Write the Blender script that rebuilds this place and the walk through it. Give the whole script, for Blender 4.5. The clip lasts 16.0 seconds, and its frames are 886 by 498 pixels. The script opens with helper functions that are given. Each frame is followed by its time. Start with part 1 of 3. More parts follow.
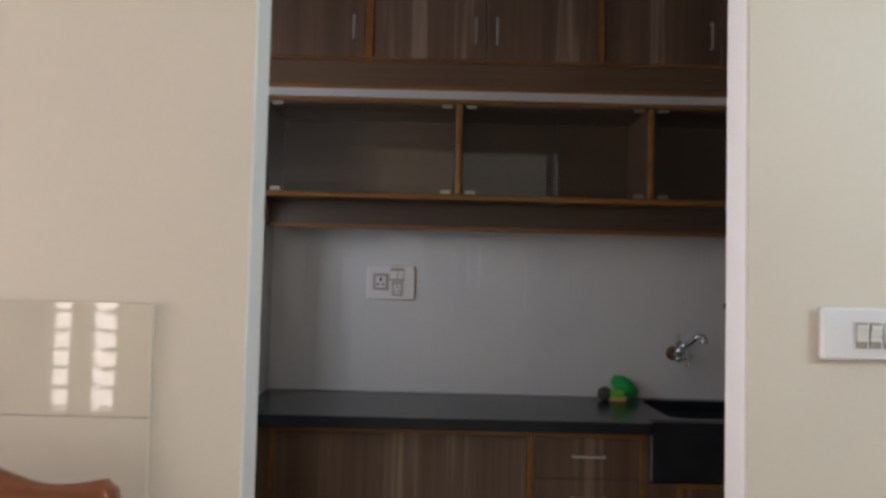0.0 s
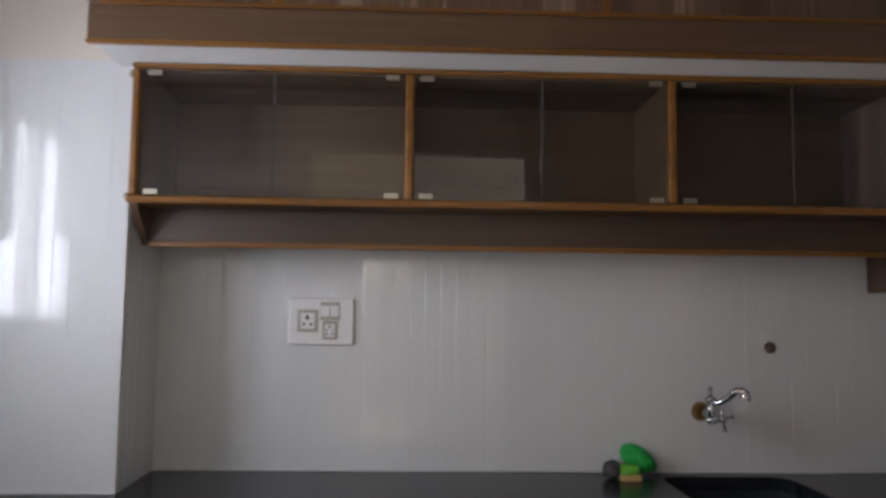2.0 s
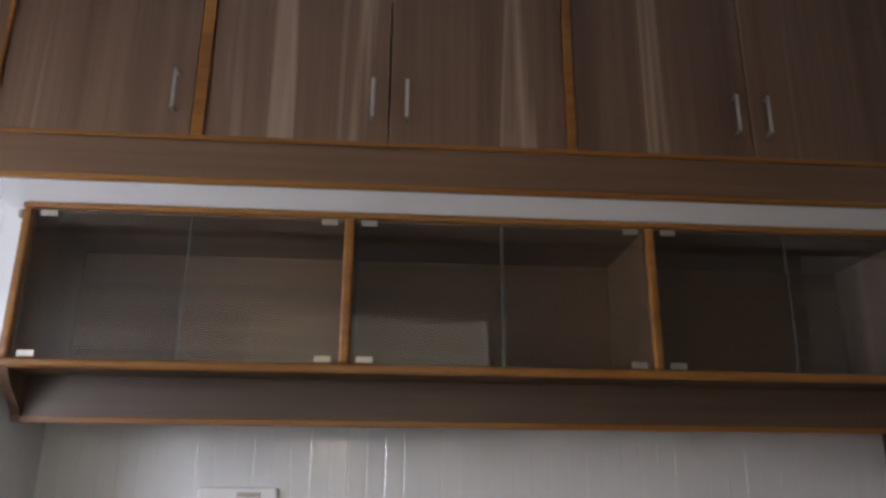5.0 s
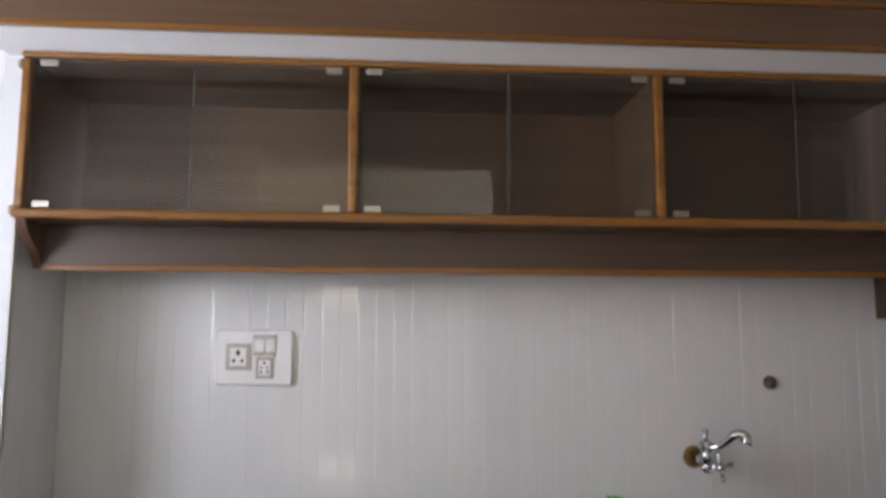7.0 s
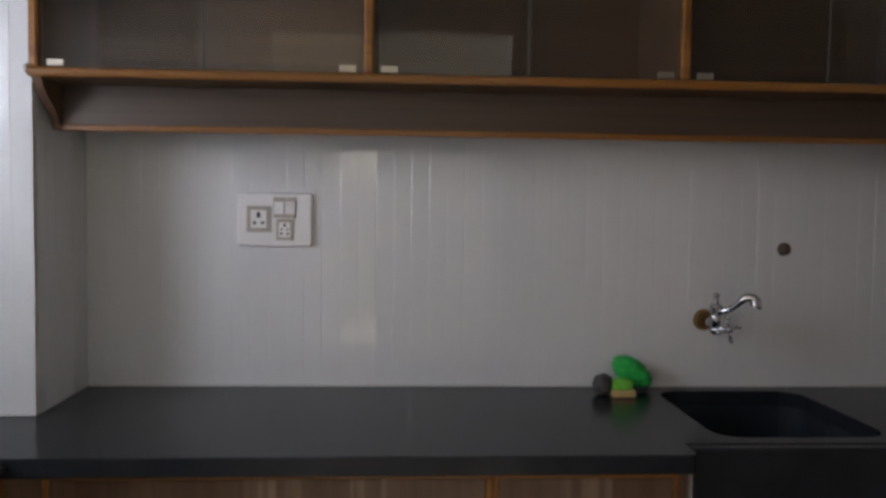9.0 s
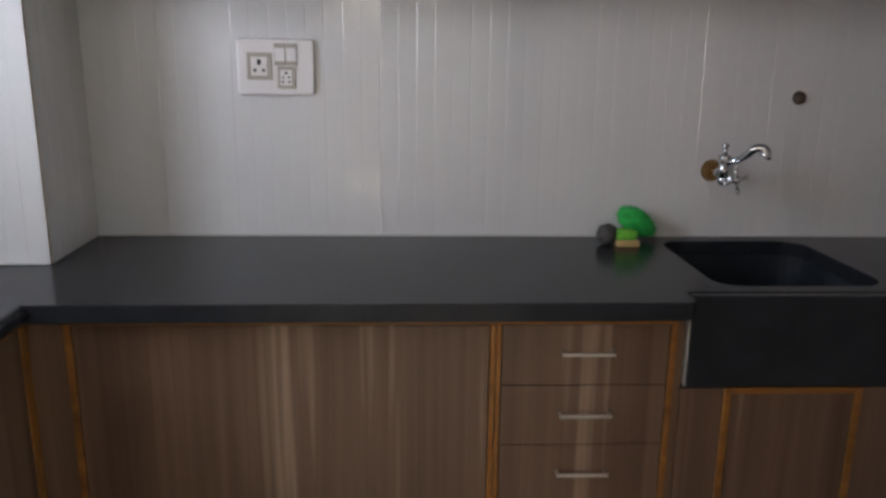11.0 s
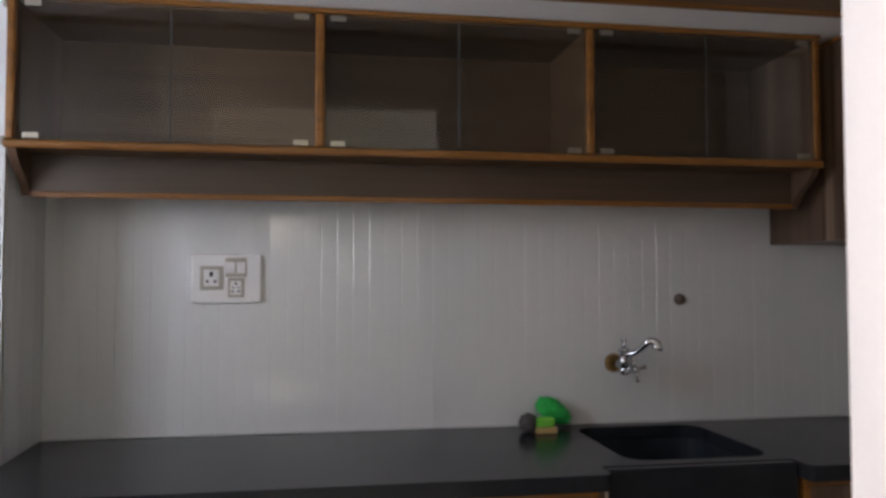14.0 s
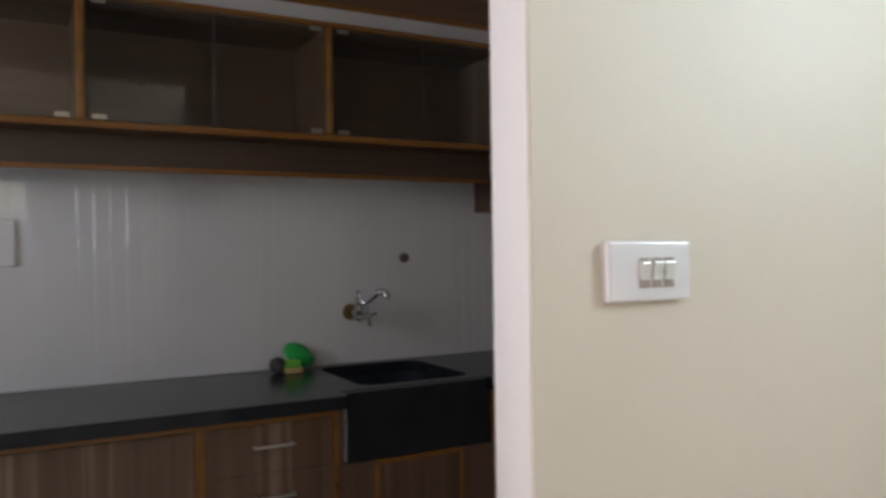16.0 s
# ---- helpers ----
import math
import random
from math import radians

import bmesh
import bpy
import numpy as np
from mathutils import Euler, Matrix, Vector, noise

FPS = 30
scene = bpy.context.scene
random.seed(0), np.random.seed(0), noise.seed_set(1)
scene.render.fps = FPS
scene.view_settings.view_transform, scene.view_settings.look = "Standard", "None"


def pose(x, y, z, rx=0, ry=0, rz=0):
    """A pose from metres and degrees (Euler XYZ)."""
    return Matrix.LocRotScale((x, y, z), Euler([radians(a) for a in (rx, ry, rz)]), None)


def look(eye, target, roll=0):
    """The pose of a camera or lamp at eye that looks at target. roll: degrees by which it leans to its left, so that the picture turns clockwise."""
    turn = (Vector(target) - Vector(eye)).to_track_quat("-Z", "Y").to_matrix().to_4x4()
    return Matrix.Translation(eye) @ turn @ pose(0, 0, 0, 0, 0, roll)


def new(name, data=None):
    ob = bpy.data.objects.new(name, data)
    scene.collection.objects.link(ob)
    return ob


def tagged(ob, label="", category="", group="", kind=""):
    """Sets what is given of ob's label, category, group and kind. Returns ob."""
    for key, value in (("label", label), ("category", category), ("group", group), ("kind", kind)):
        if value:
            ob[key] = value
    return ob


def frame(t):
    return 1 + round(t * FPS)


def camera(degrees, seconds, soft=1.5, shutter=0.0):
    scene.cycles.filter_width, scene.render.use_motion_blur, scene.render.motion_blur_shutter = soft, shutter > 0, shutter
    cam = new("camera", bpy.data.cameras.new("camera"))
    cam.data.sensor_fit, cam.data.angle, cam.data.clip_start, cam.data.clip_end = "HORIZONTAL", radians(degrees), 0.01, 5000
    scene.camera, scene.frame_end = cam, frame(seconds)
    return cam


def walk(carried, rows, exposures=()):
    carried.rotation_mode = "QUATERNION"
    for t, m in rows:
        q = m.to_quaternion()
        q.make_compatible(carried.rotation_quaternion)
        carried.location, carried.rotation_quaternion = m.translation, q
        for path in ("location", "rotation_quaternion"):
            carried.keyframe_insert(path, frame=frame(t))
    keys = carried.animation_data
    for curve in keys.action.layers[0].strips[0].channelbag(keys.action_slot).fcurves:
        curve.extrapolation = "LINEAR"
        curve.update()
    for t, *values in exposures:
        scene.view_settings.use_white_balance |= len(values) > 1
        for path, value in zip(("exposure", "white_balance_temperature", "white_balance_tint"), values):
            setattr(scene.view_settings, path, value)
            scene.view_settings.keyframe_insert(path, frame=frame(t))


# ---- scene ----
cam = camera(60.1, 16.0, soft=3.0, shutter=0.5)
EXPOSURES = [(t, e, 6550, 19) for t, e in ((0, -1.03), (1.5, -0.56), (2.5, -0.34), (4.2, -0.34), (6.5, 0.48), (7.5, 0.0), (8.5, -0.37), (9.7, -0.58), (11.8, 0.08), (12.5, -0.17), (13, -0.42), (14, -0.42), (15, -0.52), (16, -0.92))]
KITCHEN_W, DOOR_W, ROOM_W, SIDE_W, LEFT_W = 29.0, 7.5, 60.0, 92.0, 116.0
PATH = [
    (0, (0.647, -2.854, 1.249), (0.642, -0.856, 1.343), 1.4),
    (0.5, (0.672, -2.683, 1.26), (0.692, -0.686, 1.359), 1.3),
    (1, (0.717, -2.518, 1.263), (0.736, -0.523, 1.412), 1.4),
    (1.5, (0.715, -2.333, 1.261), (0.742, -0.34, 1.423), 1.5),
    (2, (0.704, -2.13, 1.284), (0.776, -0.138, 1.448), 0.7),
    (2.5, (0.743, -1.975, 1.274), (0.859, 0.013, 1.455), -0.2),
    (3, (0.772, -1.892, 1.285), (0.884, 0.097, 1.47), 0.1),
    (3.5, (0.772, -1.866, 1.299), (0.879, 0.114, 1.555), 0.4),
    (4, (0.744, -1.853, 1.331), (0.892, 0.114, 1.657), 0.4),
    (4.2, (0.764, -1.836, 1.308), (0.897, 0.12, 1.706), 0.4),
    (5.25, (0.768, -1.838, 1.306), (0.918, 0.06, 1.935), 0.6),
    (6.3, (0.737, -1.831, 1.314), (0.935, 0.093, 1.823), 0.7),
    (6.5, (0.77, -1.835, 1.324), (0.925, 0.115, 1.742), 0.8),
    (7, (0.759, -1.852, 1.298), (0.902, 0.129, 1.532), 0.2),
    (7.5, (0.769, -1.862, 1.286), (0.884, 0.129, 1.429), 0.1),
    (8, (0.763, -1.864, 1.289), (0.868, 0.131, 1.361), 0.5),
    (8.5, (0.765, -1.864, 1.283), (0.86, 0.134, 1.281), 0.7),
    (9, (0.761, -1.859, 1.274), (0.86, 0.136, 1.181), 0.7),
    (9.5, (0.761, -1.853, 1.269), (0.86, 0.134, 1.066), 0.9),
    (9.7, (0.764, -1.851, 1.276), (0.859, 0.127, 0.995), 0.9),
    (10.75, (0.762, -1.852, 1.276), (0.85, 0.09, 0.79), 0.7),
    (11.8, (0.752, -1.847, 1.278), (0.836, 0.124, 0.951), 0.5),
    (12, (0.762, -1.858, 1.265), (0.836, 0.127, 1.029), 0.4),
    (12.5, (0.745, -1.872, 1.267), (0.842, 0.125, 1.202), 0.2),
    (13, (0.736, -1.897, 1.268), (0.873, 0.098, 1.3), 0.5),
    (13.5, (0.699, -1.94, 1.259), (0.954, 0.043, 1.32), 0.2),
    (14, (0.688, -2.057, 1.251), (1.005, -0.084, 1.331), -0.0),
    (14.5, (0.678, -2.167, 1.236), (1.039, -0.2, 1.279), -0.2),
    (15, (0.624, -2.252, 1.232), (1.156, -0.325, 1.259), -0.6),
    (15.5, (0.561, -2.333, 1.226), (1.321, -0.483, 1.251), -1.1),
    (16, (0.568, -2.376, 1.216), (1.521, -0.617, 1.221), -0.8),
]
walk(cam, [(t, look(eye, target, roll)) for t, eye, target, roll in PATH], EXPOSURES)

# ---- world and light ----
world = bpy.data.worlds.new("sky")
scene.world = world
world.use_nodes = True
wn = world.node_tree.nodes
sky = wn.new("ShaderNodeTexSky")
sky.sky_type = "NISHITA"
sky.sun_disc = False
sky.sun_elevation, sky.sun_rotation = radians(50), radians(200)
wn["Background"].inputs["Strength"].default_value = 0.1
world.node_tree.links.new(sky.outputs[0], wn["Background"].inputs["Color"])


def daylight(name, place, target, width, height, watts, colour):
    lamp = bpy.data.lights.new(name, "AREA")
    lamp.shape, lamp.size, lamp.size_y, lamp.energy, lamp.color = "RECTANGLE", width, height, watts, colour
    ob = new(name, lamp)
    ob.matrix_world = look(place, target)
    return ob


sun = bpy.data.lights.new("sun", "SUN")
sun.energy, sun.angle, sun.color = 2.0, radians(0.5), (1.0, 0.95, 0.88)
new("sun", sun).matrix_world = look((3, 6, 8), (0, 0, 0))
daylight("kitchen_window_light", (-0.598, -0.96, 1.56), (2, -0.96, 1.56), 0.52, 0.66, KITCHEN_W, (0.80, 0.895, 1.0))
daylight("balcony_door_light", (0.42, -4.498, 1.05), (0.42, 0, 1.05), 0.18, 1.7, DOOR_W, (1.0, 0.96, 0.76))
daylight("room_window_light", (-1.24, -4.76, 1.2), (-1.24, 0, 1.2), 0.86, 1.5, ROOM_W, (1.0, 0.94, 0.86))
# Added fill: an unseen window on the left brightens the right-hand doorway reveal.
daylight("left_window_light", (-2.298, -1.95, 0.95), (0, -1.95, 0.95), 0.7, 1.1, LEFT_W, (1.0, 0.93, 0.89))
# Added cool light from the right, through an assumed window out of view.
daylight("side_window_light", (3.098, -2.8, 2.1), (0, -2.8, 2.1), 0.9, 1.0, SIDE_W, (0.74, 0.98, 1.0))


# ---- materials ----
def material(name, rough=0.5, metal=0.0, coat=0.0):
    mat = bpy.data.materials.new(name)
    mat.use_nodes = True
    nt = mat.node_tree
    bsdf = nt.nodes["Principled BSDF"]
    bsdf.inputs["Roughness"].default_value = rough
    bsdf.inputs["Metallic"].default_value = metal
    bsdf.inputs["Coat Weight"].default_value = coat
    return mat, nt, bsdf


def coords(nt, scale, shift=True):
    tc = nt.nodes.new("ShaderNodeTexCoord")
    mp = nt.nodes.new("ShaderNodeMapping")
    mp.inputs["Scale"].default_value = scale
    if shift:
        info = nt.nodes.new("ShaderNodeObjectInfo")
        mul = nt.nodes.new("ShaderNodeVectorMath")
        mul.operation = "SCALE"
        mul.inputs[0].default_value = (7.3, 5.1, 3.7)
        nt.links.new(info.outputs["Random"], mul.inputs["Scale"])
        nt.links.new(mul.outputs[0], mp.inputs["Location"])
    nt.links.new(tc.outputs["Object"], mp.inputs["Vector"])
    return mp.outputs[0]


def noisy(nt, vec, scale, detail=4, rough=0.55, distort=0.0):
    n = nt.nodes.new("ShaderNodeTexNoise")
    n.inputs["Scale"].default_value = scale
    n.inputs["Detail"].default_value = detail
    n.inputs["Roughness"].default_value = rough
    n.inputs["Distortion"].default_value = distort
    nt.links.new(vec, n.inputs["Vector"])
    return n.outputs["Fac"]


def ramp(nt, fac, stops):
    r = nt.nodes.new("ShaderNodeValToRGB")
    while len(r.color_ramp.elements) < len(stops):
        r.color_ramp.elements.new(0.5)
    for e, (p, c) in zip(r.color_ramp.elements, stops):
        e.position, e.color = p, (*c, 1)
    nt.links.new(fac, r.inputs[0])
    return r.outputs[0]


def blend(nt, fac, a, b, mode="MIX"):
    m = nt.nodes.new("ShaderNodeMix")
    m.data_type, m.blend_type = "RGBA", mode
    if isinstance(fac, float):
        m.inputs[0].default_value = fac
    else:
        nt.links.new(fac, m.inputs[0])
    nt.links.new(a, m.inputs[6])
    nt.links.new(b, m.inputs[7])
    return m.outputs[2]


def relief(nt, bsdf, height, strength, distance=0.002):
    b = nt.nodes.new("ShaderNodeBump")
    b.inputs["Strength"].default_value = strength
    b.inputs["Distance"].default_value = distance
    nt.links.new(height, b.inputs["Height"])
    nt.links.new(b.outputs[0], bsdf.inputs["Normal"])


def gloss(nt, bsdf, fac, low, high):
    m = nt.nodes.new("ShaderNodeMapRange")
    m.inputs[3].default_value, m.inputs[4].default_value = low, high
    nt.links.new(fac, m.inputs[0])
    nt.links.new(m.outputs[0], bsdf.inputs["Roughness"])


def mottled(name, a, b, scale, rough, bump=0.1, metal=0.0, coat=0.0, fine=None, speckle=0.9):
    """Two tones at two scales, with fine relief."""
    mat, nt, bsdf = material(name, rough, metal, coat)
    vec = coords(nt, (1, 1, 1))
    wide = noisy(nt, vec, scale, 5, 0.6)
    small = noisy(nt, vec, fine or scale * 18, 3)
    col = ramp(nt, wide, [(0.3, a), (0.7, b)])
    speck = ramp(nt, small, [(0.35, (speckle,) * 3), (0.65, (1, 1, 1))])
    nt.links.new(blend(nt, 1.0, col, speck, "MULTIPLY"), bsdf.inputs["Base Color"])
    gloss(nt, bsdf, wide, max(0.02, rough * 0.85), min(1, rough * 1.15))
    relief(nt, bsdf, small, bump, 0.001)
    return mat


def laminate(name, along, dark, mid, light, rough=0.42, shift=True, bump=0.08):
    """Streaked wood-print laminate; along: the axis the grain runs on."""
    mat, nt, bsdf = material(name, rough)
    s = [14.0, 14.0, 14.0]
    s[along] = 0.35
    vec = coords(nt, s, shift)
    streak = noisy(nt, vec, 1.0, 3, 0.55, 0.4)
    s2 = [70.0, 70.0, 70.0]
    s2[along] = 1.2
    grain = noisy(nt, coords(nt, s2, shift), 1.0, 4, 0.6, 0.3)
    col = ramp(nt, streak, [(0.33, dark), (0.5, mid), (0.58, mid), (0.66, light), (0.72, mid)])
    tone = ramp(nt, grain, [(0.3, (0.74, 0.72, 0.7)), (0.65, (1, 1, 1))])
    nt.links.new(blend(nt, 1.0, col, tone, "MULTIPLY"), bsdf.inputs["Base Color"])
    relief(nt, bsdf, grain, bump, 0.0006)
    return mat


LAM_D, LAM_M, LAM_L = (0.097, 0.054, 0.033), (0.148, 0.087, 0.055), (0.30, 0.212, 0.155)
laminate_upright = laminate("streaked brown laminate, upright grain", 2, LAM_D, LAM_M, LAM_L)
laminate_running = laminate("streaked brown laminate, matched grain", 2, LAM_D, LAM_M, LAM_L, shift=False)
laminate_level = laminate("brown laminate, level grain", 0, (0.112, 0.060, 0.032), (0.138, 0.077, 0.042), (0.165, 0.098, 0.058))
lipping_wood = laminate("polished teak lipping", 0, (0.16, 0.059, 0.010), (0.252, 0.102, 0.016), (0.31, 0.135, 0.025), 0.35)
carcass_wood = laminate("brown carcass laminate", 0, (0.090, 0.052, 0.027), (0.132, 0.076, 0.040), (0.188, 0.114, 0.063), 0.45, bump=0.02)
# Carcass brown made darker: shade under the shelf is put into the colour.
valance_shaded_wood = laminate("shade-darkened valance laminate", 0, (0.054, 0.033, 0.020), (0.072, 0.043, 0.026), (0.098, 0.060, 0.038), 0.5)
cream_paint = mottled("cream wall paint", (0.68, 0.615, 0.535), (0.71, 0.645, 0.565), 1.3, 0.5, 0.05, fine=90, speckle=0.985)
white_plaster = mottled("white painted plaster", (0.82, 0.81, 0.82), (0.86, 0.85, 0.86), 2.0, 0.6, 0.08, fine=140, speckle=0.97)
jamb_paint = mottled("white jamb paint", (0.84, 0.82, 0.81), (0.87, 0.85, 0.84), 2.4, 0.45, 0.06, fine=150, speckle=0.98)
granite = mottled("polished charcoal granite", (0.016, 0.0178, 0.022), (0.025, 0.0272, 0.033), 9.0, 0.20, 0.03, fine=420)
granite.node_tree.nodes["Principled BSDF"].inputs["Specular IOR Level"].default_value = 0.2
sink_stone = mottled("honed black sink stone", (0.020, 0.025, 0.031), (0.036, 0.043, 0.051), 7.0, 0.24, 0.05, fine=300)
white_tile = mottled("glossy white ribbed tile", (0.67, 0.67, 0.675), (0.71, 0.71, 0.715), 1.7, 0.095, 0.015, fine=60, speckle=0.985)
grout = mottled("grey grout", (0.58, 0.58, 0.57), (0.64, 0.64, 0.63), 12, 0.8, 0.2)
cream_tile = mottled("glossy cream tile", (0.60, 0.545, 0.46), (0.64, 0.585, 0.50), 2.2, 0.03, 0.03, coat=0.5, fine=24, speckle=0.985)
floor_stone = mottled("beige floor tile", (0.50, 0.44, 0.36), (0.60, 0.54, 0.45), 3.0, 0.25, 0.03)
chrome = mottled("chrome", (0.52, 0.53, 0.55), (0.60, 0.61, 0.63), 20, 0.08, 0.02, metal=1.0)
satin_steel = mottled("satin steel", (0.66, 0.65, 0.63), (0.74, 0.73, 0.71), 40, 0.32, 0.05, metal=1.0)
clip_metal = mottled("pale hinge metal", (0.40, 0.365, 0.30), (0.47, 0.43, 0.36), 30, 0.34, 0.03, metal=0.85)
old_brass = mottled("tarnished brass", (0.20, 0.115, 0.038), (0.34, 0.205, 0.075), 60, 0.4, 0.2, metal=0.9)
rust_iron = mottled("rusty iron", (0.07, 0.05, 0.04), (0.16, 0.11, 0.08), 80, 0.7, 0.4)
white_plastic = mottled("white plastic", (0.78, 0.76, 0.76), (0.82, 0.80, 0.80), 6, 0.28, 0.01, speckle=0.99)
plate_plastic = mottled("cool white plate plastic", (0.75, 0.745, 0.79), (0.79, 0.785, 0.83), 6, 0.22, 0.008, coat=0.4, speckle=0.99)
gloss_plastic = mottled("glossy pale rocker plastic", (0.66, 0.66, 0.64), (0.72, 0.72, 0.70), 8, 0.12, 0.008, coat=0.5, speckle=0.99)
switch_grey = mottled("grey brown switch base", (0.30, 0.25, 0.215), (0.36, 0.305, 0.265), 12, 0.4, 0.03)
grey_plastic = mottled("grey beige plastic", (0.40, 0.36, 0.31), (0.46, 0.42, 0.36), 10, 0.4, 0.03)
black_slot = mottled("dark slot", (0.015, 0.013, 0.012), (0.03, 0.025, 0.02), 30, 0.7)
green_mesh = mottled("bright green scrubber", (0.004, 0.39, 0.065), (0.015, 0.62, 0.115), 70, 0.5, 0.8, fine=320)
lime_foam = mottled("lime sponge foam", (0.12, 0.50, 0.04), (0.21, 0.64, 0.07), 60, 0.85, 0.8, fine=400)
tan_soap = mottled("tan soap bar", (0.50, 0.34, 0.13), (0.60, 0.42, 0.18), 30, 0.6, 0.3)
steel_wool = mottled("dark steel wool", (0.05, 0.045, 0.042), (0.13, 0.12, 0.115), 110, 0.6, 1.0, metal=0.3, fine=500)
chair_wood = laminate("polished reddish brown wood", 0, (0.16, 0.045, 0.016), (0.22, 0.065, 0.022), (0.28, 0.09, 0.035), 0.16)
curtain_cloth = mottled("sheer cream curtain", (0.6, 0.56, 0.48), (0.7, 0.66, 0.58), 8, 0.9, 0.3)
nt_c = curtain_cloth.node_tree
sheer = nt_c.nodes.new("ShaderNodeBsdfTranslucent")
sheer.inputs["Color"].default_value = (0.66, 0.60, 0.50, 1)
cloth_mix = nt_c.nodes.new("ShaderNodeMixShader")
cloth_mix.inputs[0].default_value = 0.75
nt_c.links.new(nt_c.nodes["Principled BSDF"].outputs[0], cloth_mix.inputs[1])
nt_c.links.new(sheer.outputs[0], cloth_mix.inputs[2])
nt_c.links.new(cloth_mix.outputs[0], nt_c.nodes["Material Output"].inputs["Surface"])
bar_paint = mottled("grille bar paint", (0.55, 0.53, 0.5), (0.65, 0.63, 0.6), 12, 0.5, 0.1)

clear_glass, nt_g, b_g = material("clear cabinet glass", 0.02)
see = nt_g.nodes.new("ShaderNodeBsdfTransparent")
see.inputs["Color"].default_value = (0.965, 0.97, 0.955, 1)
shine = nt_g.nodes.new("ShaderNodeBsdfGlossy")
shine.inputs["Roughness"].default_value = 0.01
fres = nt_g.nodes.new("ShaderNodeFresnel")
fres.inputs["IOR"].default_value = 1.45
pane_mix = nt_g.nodes.new("ShaderNodeMixShader")
nt_g.links.new(fres.outputs[0], pane_mix.inputs[0])
nt_g.links.new(see.outputs[0], pane_mix.inputs[1])
nt_g.links.new(shine.outputs[0], pane_mix.inputs[2])
nt_g.links.new(pane_mix.outputs[0], nt_g.nodes["Material Output"].inputs["Surface"])
nt_g.nodes.remove(b_g)


glass_edge = mottled("polished glass edge", (0.07, 0.085, 0.08), (0.14, 0.16, 0.155), 6, 0.15, 0.02)


# ---- building helpers ----
def box(bm, x0, x1, y0, y1, z0, z1, bevel=0.0, segments=2):
    vs = [bm.verts.new((x, y, z)) for z in (z0, z1) for y in (y0, y1) for x in (x0, x1)]
    fs = [bm.faces.new([vs[i] for i in q]) for q in ((0, 2, 3, 1), (4, 5, 7, 6), (0, 1, 5, 4), (2, 6, 7, 3), (0, 4, 6, 2), (1, 3, 7, 5))]
    if bevel:
        edges = list({e for f in fs for e in f.edges})
        bmesh.ops.bevel(bm, geom=edges, offset=bevel, segments=segments, affect="EDGES", profile=0.5)
    return bm


def boxes(*dims, bevel=0.0):
    bm = bmesh.new()
    for d in dims:
        box(bm, *d, bevel=bevel)
    return bm


def cylinder(bm, p, q, r0, r1=None, sides=20):
    p, q = Vector(p), Vector(q)
    m = Matrix.Translation((p + q) / 2) @ (q - p).to_track_quat("Z", "Y").to_matrix().to_4x4()
    bmesh.ops.create_cone(bm, cap_ends=True, segments=sides, radius1=r0, radius2=r0 if r1 is None else r1, depth=(q - p).length, matrix=m)
    return bm


def ball(bm, c, r, sx=1, sy=1, sz=1, sub=2):
    bmesh.ops.create_icosphere(bm, subdivisions=sub, radius=r, matrix=Matrix.Translation(c) @ Matrix.Diagonal((sx, sy, sz, 1)))
    return bm


def tube(bm, points, radii, sides=14):
    """A round tube along points."""
    rings = []
    pts = [Vector(p) for p in points]
    for i, p in enumerate(pts):
        d = (pts[min(i + 1, len(pts) - 1)] - pts[max(i - 1, 0)]).normalized()
        u = d.cross(Vector((0.13, 1, 0.21))).normalized()
        v = d.cross(u)
        rings.append([bm.verts.new(p + radii[i] * (math.cos(a) * u + math.sin(a) * v)) for a in (2 * math.pi * k / sides for k in range(sides))])
    for a, b in zip(rings, rings[1:]):
        for k in range(sides):
            bm.faces.new((a[k], a[(k + 1) % sides], b[(k + 1) % sides], b[k]))
    bm.faces.new(rings[0][::-1])
    bm.faces.new(rings[-1])
    return bm


def prism(bm, outline, axis, lo, hi):
    """An outline in a plane, drawn out along axis (0 x, 1 y, 2 z)."""
    def at(p, h):
        return (h, p[0], p[1]) if axis == 0 else (p[0], h, p[1]) if axis == 1 else (p[0], p[1], h)
    a = [bm.verts.new(at(p, lo)) for p in outline]
    b = [bm.verts.new(at(p, hi)) for p in outline]
    n = len(a)
    bm.faces.new(a)
    bm.faces.new(b[::-1])
    for i in range(n):
        bm.faces.new((a[i], b[i], b[(i + 1) % n], a[(i + 1) % n]))
    return bm


def mesh_of(name, bm, mat, smooth=False):
    bmesh.ops.recalc_face_normals(bm, faces=bm.faces)
    me = bpy.data.meshes.new(name)
    bm.to_mesh(me)
    bm.free()
    me.materials.append(mat)
    if smooth:
        me.shade_smooth()
    return me


def part(name, bm, mat, parent, label="", smooth=False):
    """One mesh object under a thing or a part; the bmesh is in world metres."""
    ob = new(name, mesh_of(name, bm, mat, smooth))
    ob.parent = parent
    base = Vector((0, 0, 0))
    up = parent
    while up is not None:
        base += up.location
        up = up.parent
    ob.data.transform(Matrix.Translation(-base))
    return tagged(ob, label) if label else ob


def thing(name, place, label, category, group=""):
    ob = new(name)
    ob.location = place
    ob.empty_display_size = 0.05
    return tagged(ob, label, category, group)


def structure(name, bm, mat, label, category):
    return tagged(new(name, mesh_of(name, bm, mat)), label, category, kind="structure")


def lone(name, bm, mat, label, category, smooth=False, group=""):
    return tagged(new(name, mesh_of(name, bm, mat, smooth)), label, category, group)


